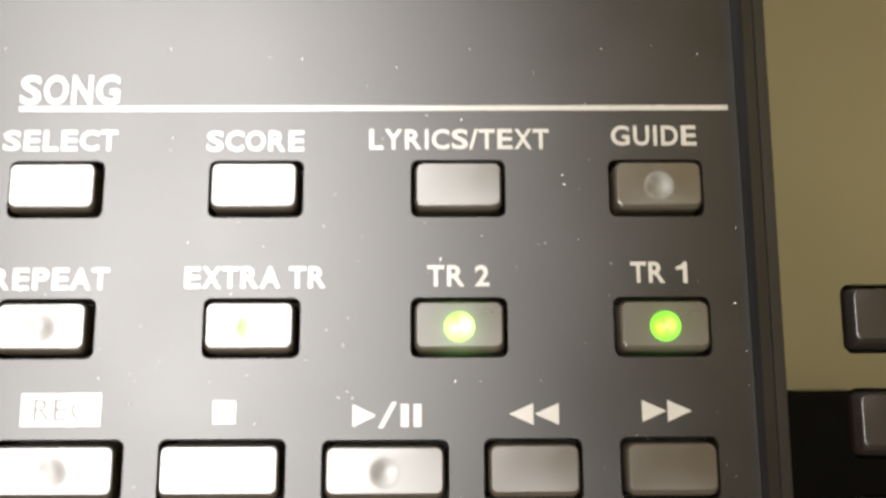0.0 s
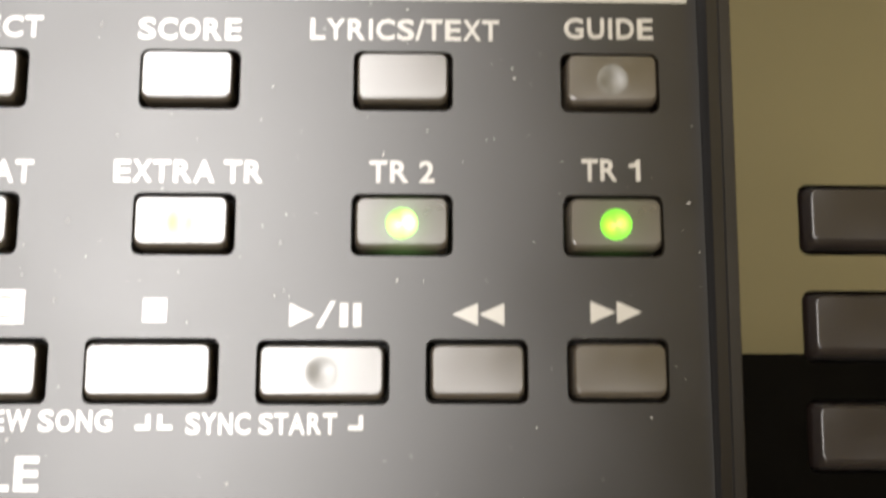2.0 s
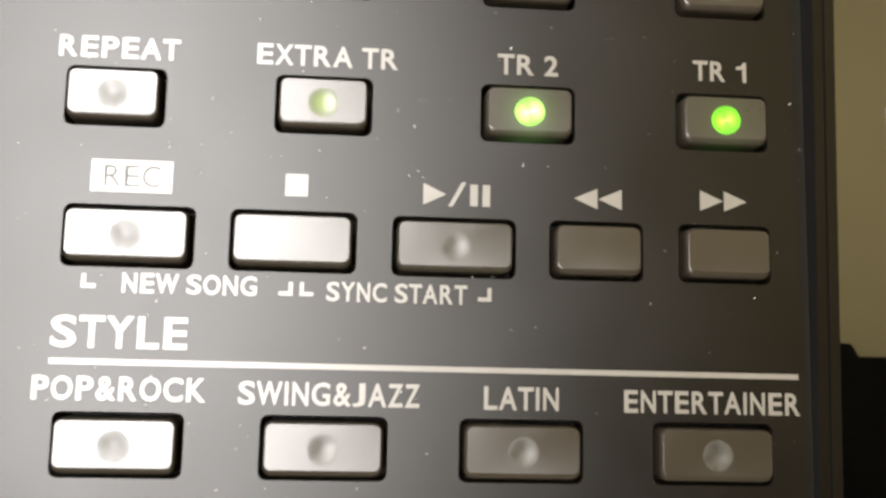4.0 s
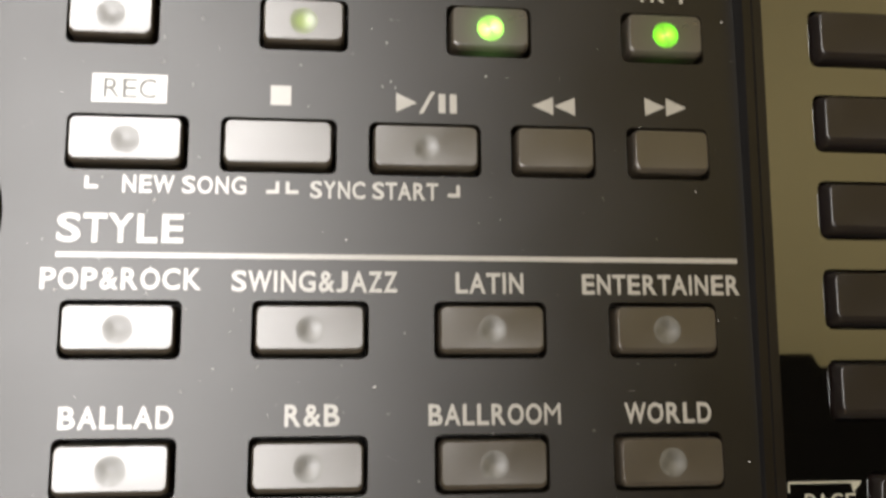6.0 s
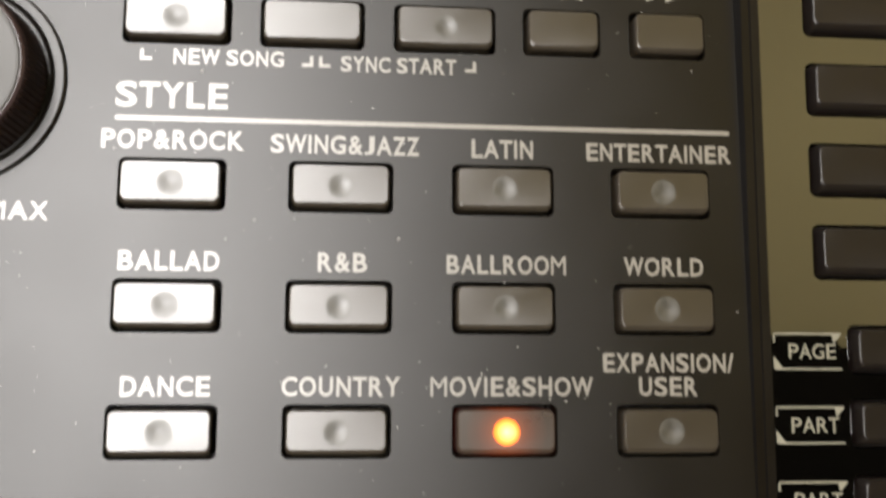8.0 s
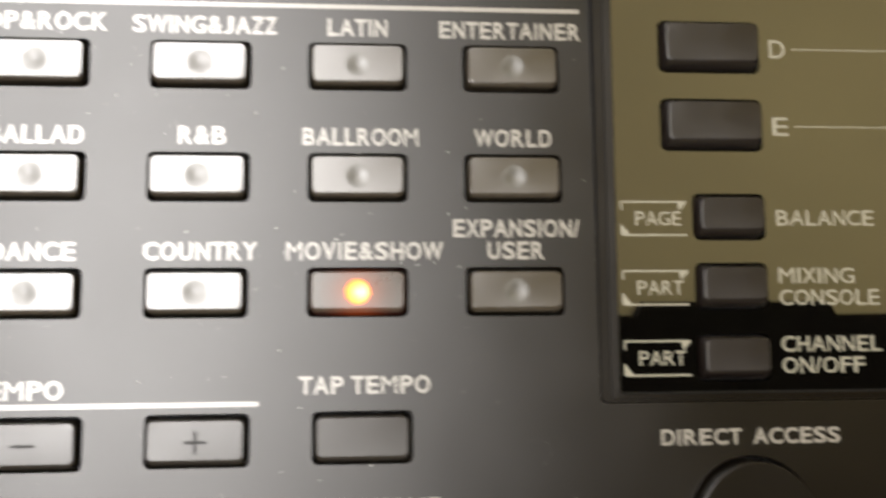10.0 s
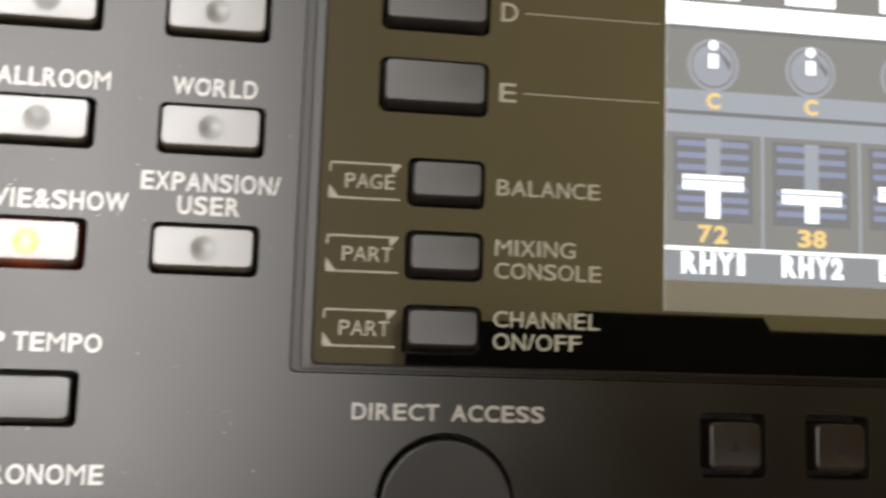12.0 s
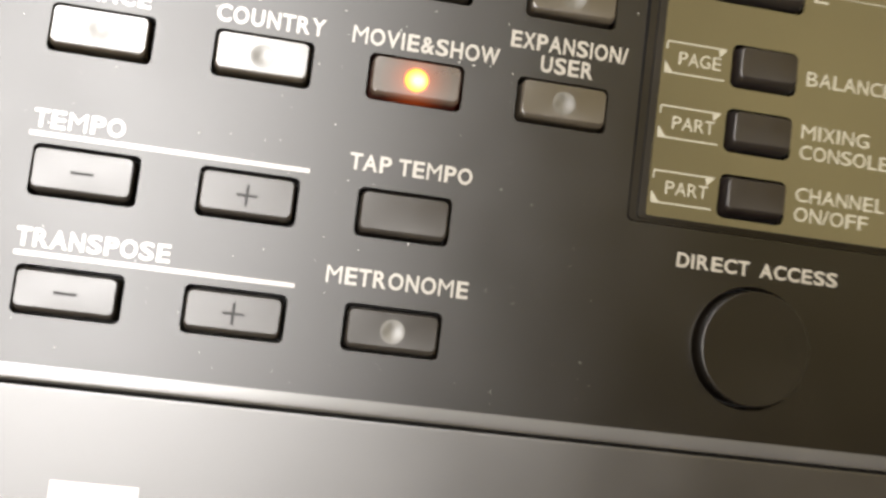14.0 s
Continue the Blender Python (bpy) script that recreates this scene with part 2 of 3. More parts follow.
def plate(bm, outer, holes, z, depth, lip=0.14):
    """A sheet with real openings: each hole is a function of its growth; a small worn lip, then walls."""
    edges = edges_of(bm, loop_verts(bm, outer, z))
    rows = []
    for hole in holes:
        top = loop_verts(bm, hole(lip), z)
        edges += edges_of(bm, top)
        rows.append((top, hole))
    bmesh.ops.triangle_fill(bm, use_beauty=True, use_dissolve=False, edges=edges)
    for top, hole in rows:
        mid = loop_verts(bm, hole(0.06), z - 0.07)
        low = loop_verts(bm, hole(0.0), z - 0.22)
        end = loop_verts(bm, hole(0.0), z - depth)
        skin(bm, top, mid), skin(bm, mid, low), skin(bm, low, end)


def prism(bm, pts, z0, z1):
    loft(bm, [(pts, z0), (pts, z1)])


# advance width, left and right edge of each sign in a plain bold grotesque, in thousandths of the type size
GROTESQUE = {
    "A": (722, 20, 702), "B": (722, 76, 669), "C": (722, 44, 684), "D": (722, 76, 685), "E": (667, 76, 621), "F": (611, 76, 587), "G": (778, 44, 713),
    "H": (722, 71, 651), "I": (278, 74, 204), "J": (556, 22, 484), "K": (722, 87, 722), "L": (611, 76, 583), "M": (833, 69, 765), "N": (722, 69, 654),
    "O": (778, 44, 734), "P": (667, 76, 627), "R": (722, 76, 677), "S": (667, 39, 629), "T": (611, 14, 598), "U": (722, 72, 651), "V": (667, 19, 648),
    "W": (944, 6, 938), "X": (667, 14, 653), "Y": (667, 15, 653), "Z": (611, 25, 586), "&": (722, 54, 701), "/": (330, -10, 320), " ": (278, 0, 0),
}
GROTESQUE.update({d: (556, 30, 520) for d in "0235678"})
GROTESQUE["1"] = (556, 110, 378)
GLYPHS = {}


def glyph(sign, width, cap, weight, mat):
    """One sign of the built-in font, drawn to its width and height in millimetres, as a thin film of ink with its lower left corner at the origin."""
    if sign == "M":
        weight = 0.0
    key = (sign, round(width, 2), round(cap, 2), weight, mat.name)
    if key in GLYPHS:
        return GLYPHS[key]
    cu = bpy.data.curves.new("letter", "FONT")
    cu.body, cu.size, cu.resolution_u, cu.offset = sign, 1.0, 4, weight
    tmp = bpy.data.objects.new("letter", cu)
    me = bpy.data.meshes.new_from_object(tmp)
    bpy.data.objects.remove(tmp)
    xs, ys = [v.co.x for v in me.vertices], [v.co.y for v in me.vertices]
    ax, bx, ay, by = min(xs), max(xs), min(ys), max(ys)
    bm = bmesh.new()
    bm.from_mesh(me)
    bmesh.ops.remove_doubles(bm, verts=bm.verts, dist=1e-5)
    for v in bm.verts:
        v.co = ((v.co.x - ax) / (bx - ax) * width * MM, (v.co.y - ay) / (by - ay) * cap * MM, 0)
    grown = bmesh.ops.extrude_face_region(bm, geom=list(bm.faces))
    for v in grown["geom"]:
        if isinstance(v, bmesh.types.BMVert):
            v.co.z += 0.02 * MM
    for f in bm.faces:
        f.smooth = False
    ob = finish("letter", bm, mat, smooth=0)
    GLYPHS[key] = ob.data
    bpy.data.objects.remove(ob)
    return GLYPHS[key]


def letters(name, text, x0, x1, yc, cap, z, mat, parent, label="", weight=0.022, grouped=True):
    """Printed text between x0 and x1, sign by sign, under one holder for the word (or straight under the parent)."""
    holder = parent
    if grouped:
        holder = new(name)
        holder.parent, holder.location = parent, ((x0 + x1) / 2 * MM, yc * MM, z * MM)
        if label:
            tagged(holder, label)
    places, at = [], 0
    for sign in text:
        step, left, right = GROTESQUE[sign]
        if sign != " ":
            places.append((sign, at + left, at + right))
        at += step
    first, last_ = places[0][1], places[-1][2]
    scale = (x1 - x0) / (last_ - first)
    for sign, left, right in places:
        ob = new("letter" if sign.isalpha() else "digit" if sign.isdigit() else "sign", glyph(sign, (right - left) * scale, cap, weight, mat))
        ob.parent = holder
        here = Vector(((x0 + (left - first) * scale) * MM, (yc - cap / 2) * MM, z * MM))
        ob.location = here - holder.location if grouped else here


def print_shape(name, polys, z, mat, parent, label="", piece=""):
    """Flat printed shapes: one mesh, or a holder with one mesh a piece."""
    if piece:
        holder = new(name)
        holder.parent = parent
        for pts in polys:
            print_shape(piece, [pts], z, mat, holder)
        return tagged(holder, label) if label else holder
    bm = bmesh.new()
    for pts in polys:
        prism(bm, pts, z, z + 0.02)
    return finish(name, bm, mat, parent, label, smooth=0)


def rect(x0, y0, x1, y1):
    return [(x0, y0), (x1, y0), (x1, y1), (x0, y1)]


# ---- the room that closes the place ----
def slab(name, x0, y0, z0, x1, y1, z1, mat):
    bm = bmesh.new()
    bmesh.ops.create_cube(bm, size=1)
    for v in bm.verts:
        v.co = (x0 + (v.co.x + .5) * (x1 - x0), y0 + (v.co.y + .5) * (y1 - y0), z0 + (v.co.z + .5) * (z1 - z0))
    return tagged(finish(name, bm, mat, smooth=0), kind="structure")


slab("floor", -2.0, -2.0, -0.95, 2.4, 2.0, -0.85, M_FLOOR)
slab("ceiling", -2.0, -2.0, CEIL, 2.4, 2.0, CEIL + 0.1, M_CEIL)
slab("wall_west", -2.1, -2.0, -0.85, -2.0, 2.0, CEIL, M_WALL)
slab("wall_east", 2.4, -2.0, -0.85, 2.5, 2.0, CEIL, M_WALL)
slab("wall_south", -2.1, -2.1, -0.85, 2.5, -2.0, CEIL, M_WALL)
slab("wall_north", -2.1, 2.0, -0.85, 2.5, 2.1, CEIL, M_WALL)
# unseen card added overhead, in place of the phone's dark reflection in the acrylic
bm = bmesh.new()
prism(bm, [(150, -1400), (1700, -1400), (1700, -50), (830, -50), (815, -26), (470, -26), (455, -50), (150, -50)], CEIL * 1000 - 30, CEIL * 1000 - 1)
bm.verts.ensure_lookup_table()
bm.faces.new([bm.verts[i] for i in range(8)])
tagged(finish("dark_reflection_card", bm, M_CARD, smooth=0), "unseen black card overhead, added for the dark reflection", kind="structure")

bm = bmesh.new()
loft(bm, [(rr(40, 0, 900, 480, 12), -120), (rr(40, 0, 906, 486, 14), -117), (rr(40, 0, 906, 486, 14), -95), (rr(40, 0, 900, 480, 12), -92)], cap_first=True)
for lx in (-380, 460):
    for ly in (-200, 200):
        loft(bm, [(rr(lx, ly, 45, 45, 5), -120), (rr(lx, ly, 38, 38, 5), -850)])
tagged(finish("table", bm, M_WOOD), "dark stained wooden table under the instrument", kind="structure")

# ---- the instrument ----
keyboard = tagged(new("electronic_keyboard"), "charcoal electronic keyboard control panel with grey buttons and display", "electronic keyboard")

COLS = (-69.0, -48.9, -29.0, -9.05)
SONG_COLS = (-71.4, -50.2, -28.7, -7.6)
# x, y, width, height, lamp, sign
GREY = [
    *((x, 41.8, 10.2, 6.3, lamp, "") for x, lamp in zip(SONG_COLS, ("", "", "", "off"))),
    *((x, 27.0, 10.2, 6.3, lamp, "") for x, lamp in zip(SONG_COLS, ("off", "faint", "bright", "green"))),
    (-69.2, 12.6, 13.2, 6.4, "off", ""), (-52.75, 12.6, 13.0, 6.4, "", ""), (-36.25, 12.5, 13.0, 6.3, "off", ""),
    (-21.3, 12.6, 10.1, 6.3, "", ""), (-7.5, 12.7, 10.1, 6.3, "", ""),
    *((x, -8.05, 12.8, 6.4, "off", "") for x in COLS),
    *((x, -22.6, 12.8, 6.4, "off", "") for x in COLS),
    *((x, -37.2, 12.8, 6.3, "orange" if x == -29.0 else "off", "") for x in COLS),
    (-68.4, -55.3, 13.1, 6.6, "", "minus"), (-48.4, -55.2, 12.7, 6.5, "", "plus"), (-28.4, -55.1, 12.5, 6.5, "", ""),
    (-68.2, -70.1, 13.1, 6.2, "", "minus"), (-48.1, -70.1, 12.9, 6.2, "", "plus"), (-28.1, -70.0, 12.8, 6.2, "off", ""),
]
NUMBERS = [(57.1 + 14.05 * i, y) for y in (-59.1, -70.9) for i in range(8)]
DIAL = (-94.8, 4.1)
ROUND = (20.7, -66.6)
DISPLAY = [(18.05, 27.7 - 10.68 * i, 13.8, 6.9) for i in range(5)] + [(20.0, y, 9.7, 6.0) for y in (-27.4, -36.6, -45.9)]
Z_PLATE = -2.0


def opening(cx, cy, w, h, r):
    return lambda grow: rr(cx, cy, w + 2 * grow, h + 2 * grow, r + grow)


def round_opening(cx, cy, r):
    return lambda grow: ring(cx, cy, r + grow)


X0, X1, Y1 = -240, 330, 130
SEAM = -80.0
holes = [opening(x, y, w - 0.35, h - 0.3, 0.7) for x, y, w, h, *_ in GREY]
holes += [opening(x, y, 8.5, 7.8, 0.6) for x, y in NUMBERS] + [round_opening(*ROUND, 8.3)]
CASE = (1.6, -51.4, 175.0, 84.0)


def case_loop(dl, db, r):
    x0, y0, x1, y1 = CASE[0] + dl, CASE[1] + db, CASE[2] - dl, CASE[3] - dl
    return rr((x0 + x1) / 2, (y0 + y1) / 2, x1 - x0, y1 - y0, r, 5)


holes.append(lambda grow: case_loop(-grow * 0.25, -grow * 0.25, 0.8 + grow * 0.25))
bm = bmesh.new()
plate(bm, [(X0, SEAM + 0.9), (X1, SEAM + 0.9), (X1, Y1), (X0, Y1)], holes, 0.0, 3.4)
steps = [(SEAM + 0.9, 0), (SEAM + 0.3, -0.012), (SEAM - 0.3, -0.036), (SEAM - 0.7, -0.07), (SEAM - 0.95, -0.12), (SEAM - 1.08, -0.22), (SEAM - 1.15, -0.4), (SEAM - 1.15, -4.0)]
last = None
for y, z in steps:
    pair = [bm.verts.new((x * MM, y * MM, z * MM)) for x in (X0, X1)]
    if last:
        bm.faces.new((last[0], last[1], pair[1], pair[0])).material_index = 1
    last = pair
finish("top_panel", bm, (M_PANEL, M_EDGE_GLINT), keyboard, "charcoal fine-grained plastic panel", smooth=30)

# lower section past the seam
bm = bmesh.new()
last = None
for y, z in [(SEAM - 1.6, -4.0), (SEAM - 1.6, -0.75), (SEAM - 1.7, -0.55), (SEAM - 2.0, -0.5), (-170, -0.5), (-176, -2), (-178, -8)]:
    pair = [bm.verts.new((x * MM, y * MM, z * MM)) for x in (X0, X1)]
    if last:
        bm.faces.new((last[0], last[1], pair[1], pair[0]))
    last = pair
finish("lower_panel", bm, M_LOWER, keyboard, "charcoal plastic panel below the seam", smooth=30)

bm = bmesh.new()
loft(bm, [(rr((X0 + X1) / 2, (Y1 - 178) / 2, X1 - X0, Y1 + 178, 6), z) for z in (-92, -3.5)], cap_first=True)
finish("case", bm, M_INSIDE, keyboard, "black plastic instrument case")


def lamp_cup(kind):
    bm = bmesh.new()
    loops = [(ring(0, 0, 1.58 * r, 28), -0.055 * (1 + math.cos(math.pi * r))) for r in (1, .9, .78, .66, .54, .42, .3, .18, .06)]
    loft(bm, loops)
    mat = {"off": M_LENS, "green": M_GREEN, "bright": M_GREEN2, "faint": M_GREEN3, "orange": M_ORANGE}[kind]
    me_ob = finish("lamp_lens", bm, mat, smooth=60)
    me = me_ob.data
    bpy.data.objects.remove(me_ob)
    return me


CUPS = {k: lamp_cup(k) for k in ("off", "green", "bright", "faint", "orange")}
HIGH = 1.25
BODIES = {}


def button_mesh(w, h, lamp, mat):
    key = (w, h, bool(lamp), mat.name)
    if key in BODIES:
        return BODIES[key]
    bm = bmesh.new()
    # the front edge is rounded off further than the other three
    loops = [(rr(0, 0, w, h, 0.9), -3.3), (rr(0, 0.01, w - 0.08, h - 0.1, 0.9), HIGH - 0.8), (rr(0, 0.03, w - 0.14, h - 0.24, 0.88), HIGH - 0.42),
             (rr(0, 0.09, w - 0.26, h - 0.5, 0.82), HIGH - 0.17), (rr(0, 0.16, w - 0.44, h - 0.8, 0.72), HIGH - 0.04), (rr(0, 0.22, w - 0.62, h - 1.05, 0.6), HIGH)]
    rows = loft(bm, loops, cap_last=not lamp)
    if lamp:
        hole = loop_verts(bm, ring(0, 0, 1.58, 28), HIGH)
        low = loop_verts(bm, ring(0, 0, 1.57, 28), HIGH - 0.4)
        bmesh.ops.triangle_fill(bm, use_beauty=True, use_dissolve=False, edges=edges_of(bm, rows[-1]) + edges_of(bm, hole))
        skin(bm, hole, low)
    ob = finish("button", bm, mat, smooth=35)
    BODIES[key] = ob.data
    bpy.data.objects.remove(ob)
    return BODIES[key]


def soft_button_mesh(w, h):
    """A taller drafted key whose front side slopes towards the player."""
    bm = bmesh.new()
    loft(bm, [(rr(0, 0, w, h, 0.7), -1.5), (rr(0, 0, w - 0.1, h - 0.1, 0.75), 0.1), (rr(0, 0.14, w - 0.55, h - 0.75, 0.8), HIGH - 0.25), (rr(0, 0.26, w - 0.72, h - 1.15, 0.75), HIGH + 0.12),
              (rr(0, 0.33, w - 0.86, h - 1.4, 0.7), HIGH + 0.22), (rr(0, 0.38, w - 1.02, h - 1.6, 0.6), HIGH + 0.25)])
    ob = finish("soft_button", bm, M_DARKBTN, smooth=35)
    me = ob.data
    bpy.data.objects.remove(ob)
    return me


def grey_button(x, y, w, h, lamp, sign):
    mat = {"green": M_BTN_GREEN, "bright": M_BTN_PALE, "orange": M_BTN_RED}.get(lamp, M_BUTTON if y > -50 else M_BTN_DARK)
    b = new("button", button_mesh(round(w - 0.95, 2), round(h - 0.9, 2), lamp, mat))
    b.location, b.parent = (x * MM, (y - 0.05) * MM, 0), keyboard
    if lamp:
        c = new("lamp_lens", CUPS[lamp])
        c.location, c.parent = (0, 0, HIGH * MM), b
        tagged(c, {"off": "clear unlit lamp dimple", "orange": "glowing orange lamp"}.get(lamp, "glowing green lamp"))
    if sign:
        arms = [rect(-1.35, -0.18, 1.35, 0.18)] + ([rect(-0.18, 0.18, 0.18, 1.35), rect(-0.18, -1.35, 0.18, -0.18)] if sign == "plus" else [])
        print_shape(sign + "_sign", arms, HIGH, M_SIGN, b, "dark embossed sign")


for spec in GREY:
    grey_button(*spec)

for x, y in NUMBERS:
    b = new("number_button", button_mesh(6.9, 6.2, "", M_DARKBTN))
    b.location, b.parent = (x * MM, y * MM, -0.5 * MM), keyboard
    up = 1 if y > -65 else -1
    print_shape("arrow_sign", [[(-0.8, -0.7 * up), (0.8, -0.7 * up), (0, 0.9 * up)][::up]], HIGH, M_INSIDE, b, "black embossed arrow")

# round button
bm = bmesh.new()
loft(bm, [(ring(0, 0, 7.75, 64), -3.3), (ring(0, 0, 7.74, 64), 1.7), (ring(0, 0, 7.71, 64), 1.8), (ring(0, 0, 7.65, 64), 1.86), (ring(0, 0, 7.57, 64), 1.88),
          (ring(0, 0, 6.2, 64), 1.84), (ring(0, 0, 5.0, 64), 1.81), (ring(0, 0, 3.5, 64), 1.78), (ring(0, 0, 2.0, 64), 1.76), (ring(0, 0, 0.6, 64), 1.755)])
finish("round_button", bm, M_PANEL, keyboard, "large round charcoal push button", at=(*ROUND, 0), smooth=40)

# volume dial
bm = bmesh.new()
loft(bm, [(ring(0, 0, 13.0, 72), 0.0), (ring(0, 0, 12.9, 72), 0.42), (ring(0, 0, 12.65, 72), 0.55), (ring(0, 0, 11.7, 72), 0.55), (ring(0, 0, 11.4, 72), 0.25), (ring(0, 0, 11.0, 72), 0.2)])
dial = finish("dial", bm, M_PANEL, keyboard, "black volume dial with grey cap", at=(*DIAL, 0), smooth=40)
bm = bmesh.new()
teeth = lambda r, d: [((r + (d if i % 2 else 0)) * math.cos(math.pi * i / 90), (r + (d if i % 2 else 0)) * math.sin(math.pi * i / 90)) for i in range(180)]
loft(bm, [(teeth(10.7, -0.22), 0.2), (teeth(10.4, -0.22), 5.2), (teeth(10.1, -0.05), 5.8), (teeth(9.75, 0), 6.0)])
finish("grip", bm, M_KNURL, dial, "ribbed black grip", smooth=0)
bm = bmesh.new()
loft(bm, [(ring(0, 0, 9.65, 64), 6.0), (ring(0, 0, 9.5, 64), 6.2), (ring(0, 0, 9.2, 64), 6.25)])
finish("cap", bm, M_CAP, dial, "pale grey metallic cap", smooth=40)

# ---- the display section ----
before_display = {ob.name for ob in keyboard.children}
bm = bmesh.new()
loft(bm, [(case_loop(0.03, 0.03, 0.8), -3.2), (case_loop(0.08, 0.06, 0.8), -0.15), (case_loop(0.16, 0.12, 0.8), 0.0), (case_loop(1.16, 0.37, 0.7), 0.0), (case_loop(1.2, 0.4, 0.7), -0.35),
          (case_loop(1.38, 0.46, 0.7), -0.35), (case_loop(1.42, 0.5, 0.6), -0.03), (case_loop(2.45, 0.98, 0.6), 0.0), (case_loop(2.52, 1.02, 0.5), -0.03), (case_loop(2.6, 1.1, 0.5), -0.2),
          (case_loop(2.65, 1.15, 0.5), -2.5)], cap_last=False)
# steep faces coloured black, painting in the shaded gap along the panel
for f in bm.faces:
    f.normal_update()
    f.material_index = int(abs(f.normal.z) < 0.6)
finish("bezel", bm, (M_BEZEL, M_INSIDE), keyboard, "satin black stepped display bezel", smooth=30)
bm = bmesh.new()
plate(bm, case_loop(2.65, 1.15, 0.5), [opening(x, y, w, h, 0.9) for x, y, w, h in DISPLAY], Z_PLATE, 2.0, lip=0.12)
finish("display_window", bm, M_PLATE, keyboard, "glossy black acrylic display window", smooth=30)
SOFT = {}
for x, y, w, h in DISPLAY:
    b = new("soft_button", SOFT.setdefault((w, h), soft_button_mesh(w - 0.5, h - 0.45)))
    b.location, b.parent = (x * MM, y * MM, Z_PLATE * MM), keyboard

ZP = Z_PLATE + 0.004
for i, ch in enumerate("ABCDE"):
    y = DISPLAY[i][1] - 0.1
    letters("printed_letter", ch, 26.5, 28.7, y, 2.5, ZP, M_INK2, keyboard, weight=0.006, grouped=False)
    print_shape("printed_line", [rect(29.6, y - 0.07, 47.9, y + 0.07)], ZP, M_INK2, keyboard)
for text, x1, y in (("BALANCE", 40.0, -27.5), ("MIXING", 36.9, -35.2), ("CONSOLE", 40.3, -38.1), ("CHANNEL", 40.2, -44.2), ("ON/OFF", 37.8, -47.0)):
    letters("printed_label", text, 26.5, x1, y, 2.05, ZP, M_INK2, keyboard, weight=0.006)
for text, y in (("PAGE", -27.6), ("PART", -36.75), ("PART", -45.9)):
    letters("printed_label", text, 7.3, 13.5, y, 1.85, ZP, M_INK2, keyboard, weight=0.002)
    t, b, l, r = y + 2.2, y - 2.2, 5.4, 14.2
    print_shape("printed_frame", [rect(l, t - 0.12, r, t + 0.12), rect(l, b - 0.12, r, b + 0.12), rect(l - 0.1, t - 1.1, l + 0.12, t - 0.12),
                                  [(r - 1.2, t - 0.12), (r, t - 0.12), (r - 1.0, t - 1.2)][::-1], [(l - 0.1, b + 0.12), (l + 1.1, b + 0.12), (l - 0.1, b + 1.6)]], ZP, M_INK2, keyboard, piece="frame_mark")

# screen
SL, SR, ST, SB = 48.8, 160.2, 22.0, -42.4
zs = Z_PLATE + 0.05
bm = bmesh.new()
prism(bm, rect(SL, SB, SR, ST), Z_PLATE - 0.3, zs)
screen = finish("screen", bm, S_DIM, keyboard, "lit colour display showing mixer channels", smooth=0)


def glow(name, polys, level, mat, label=""):
    print_shape(name, polys, zs + 0.025 * level, mat, screen, label)


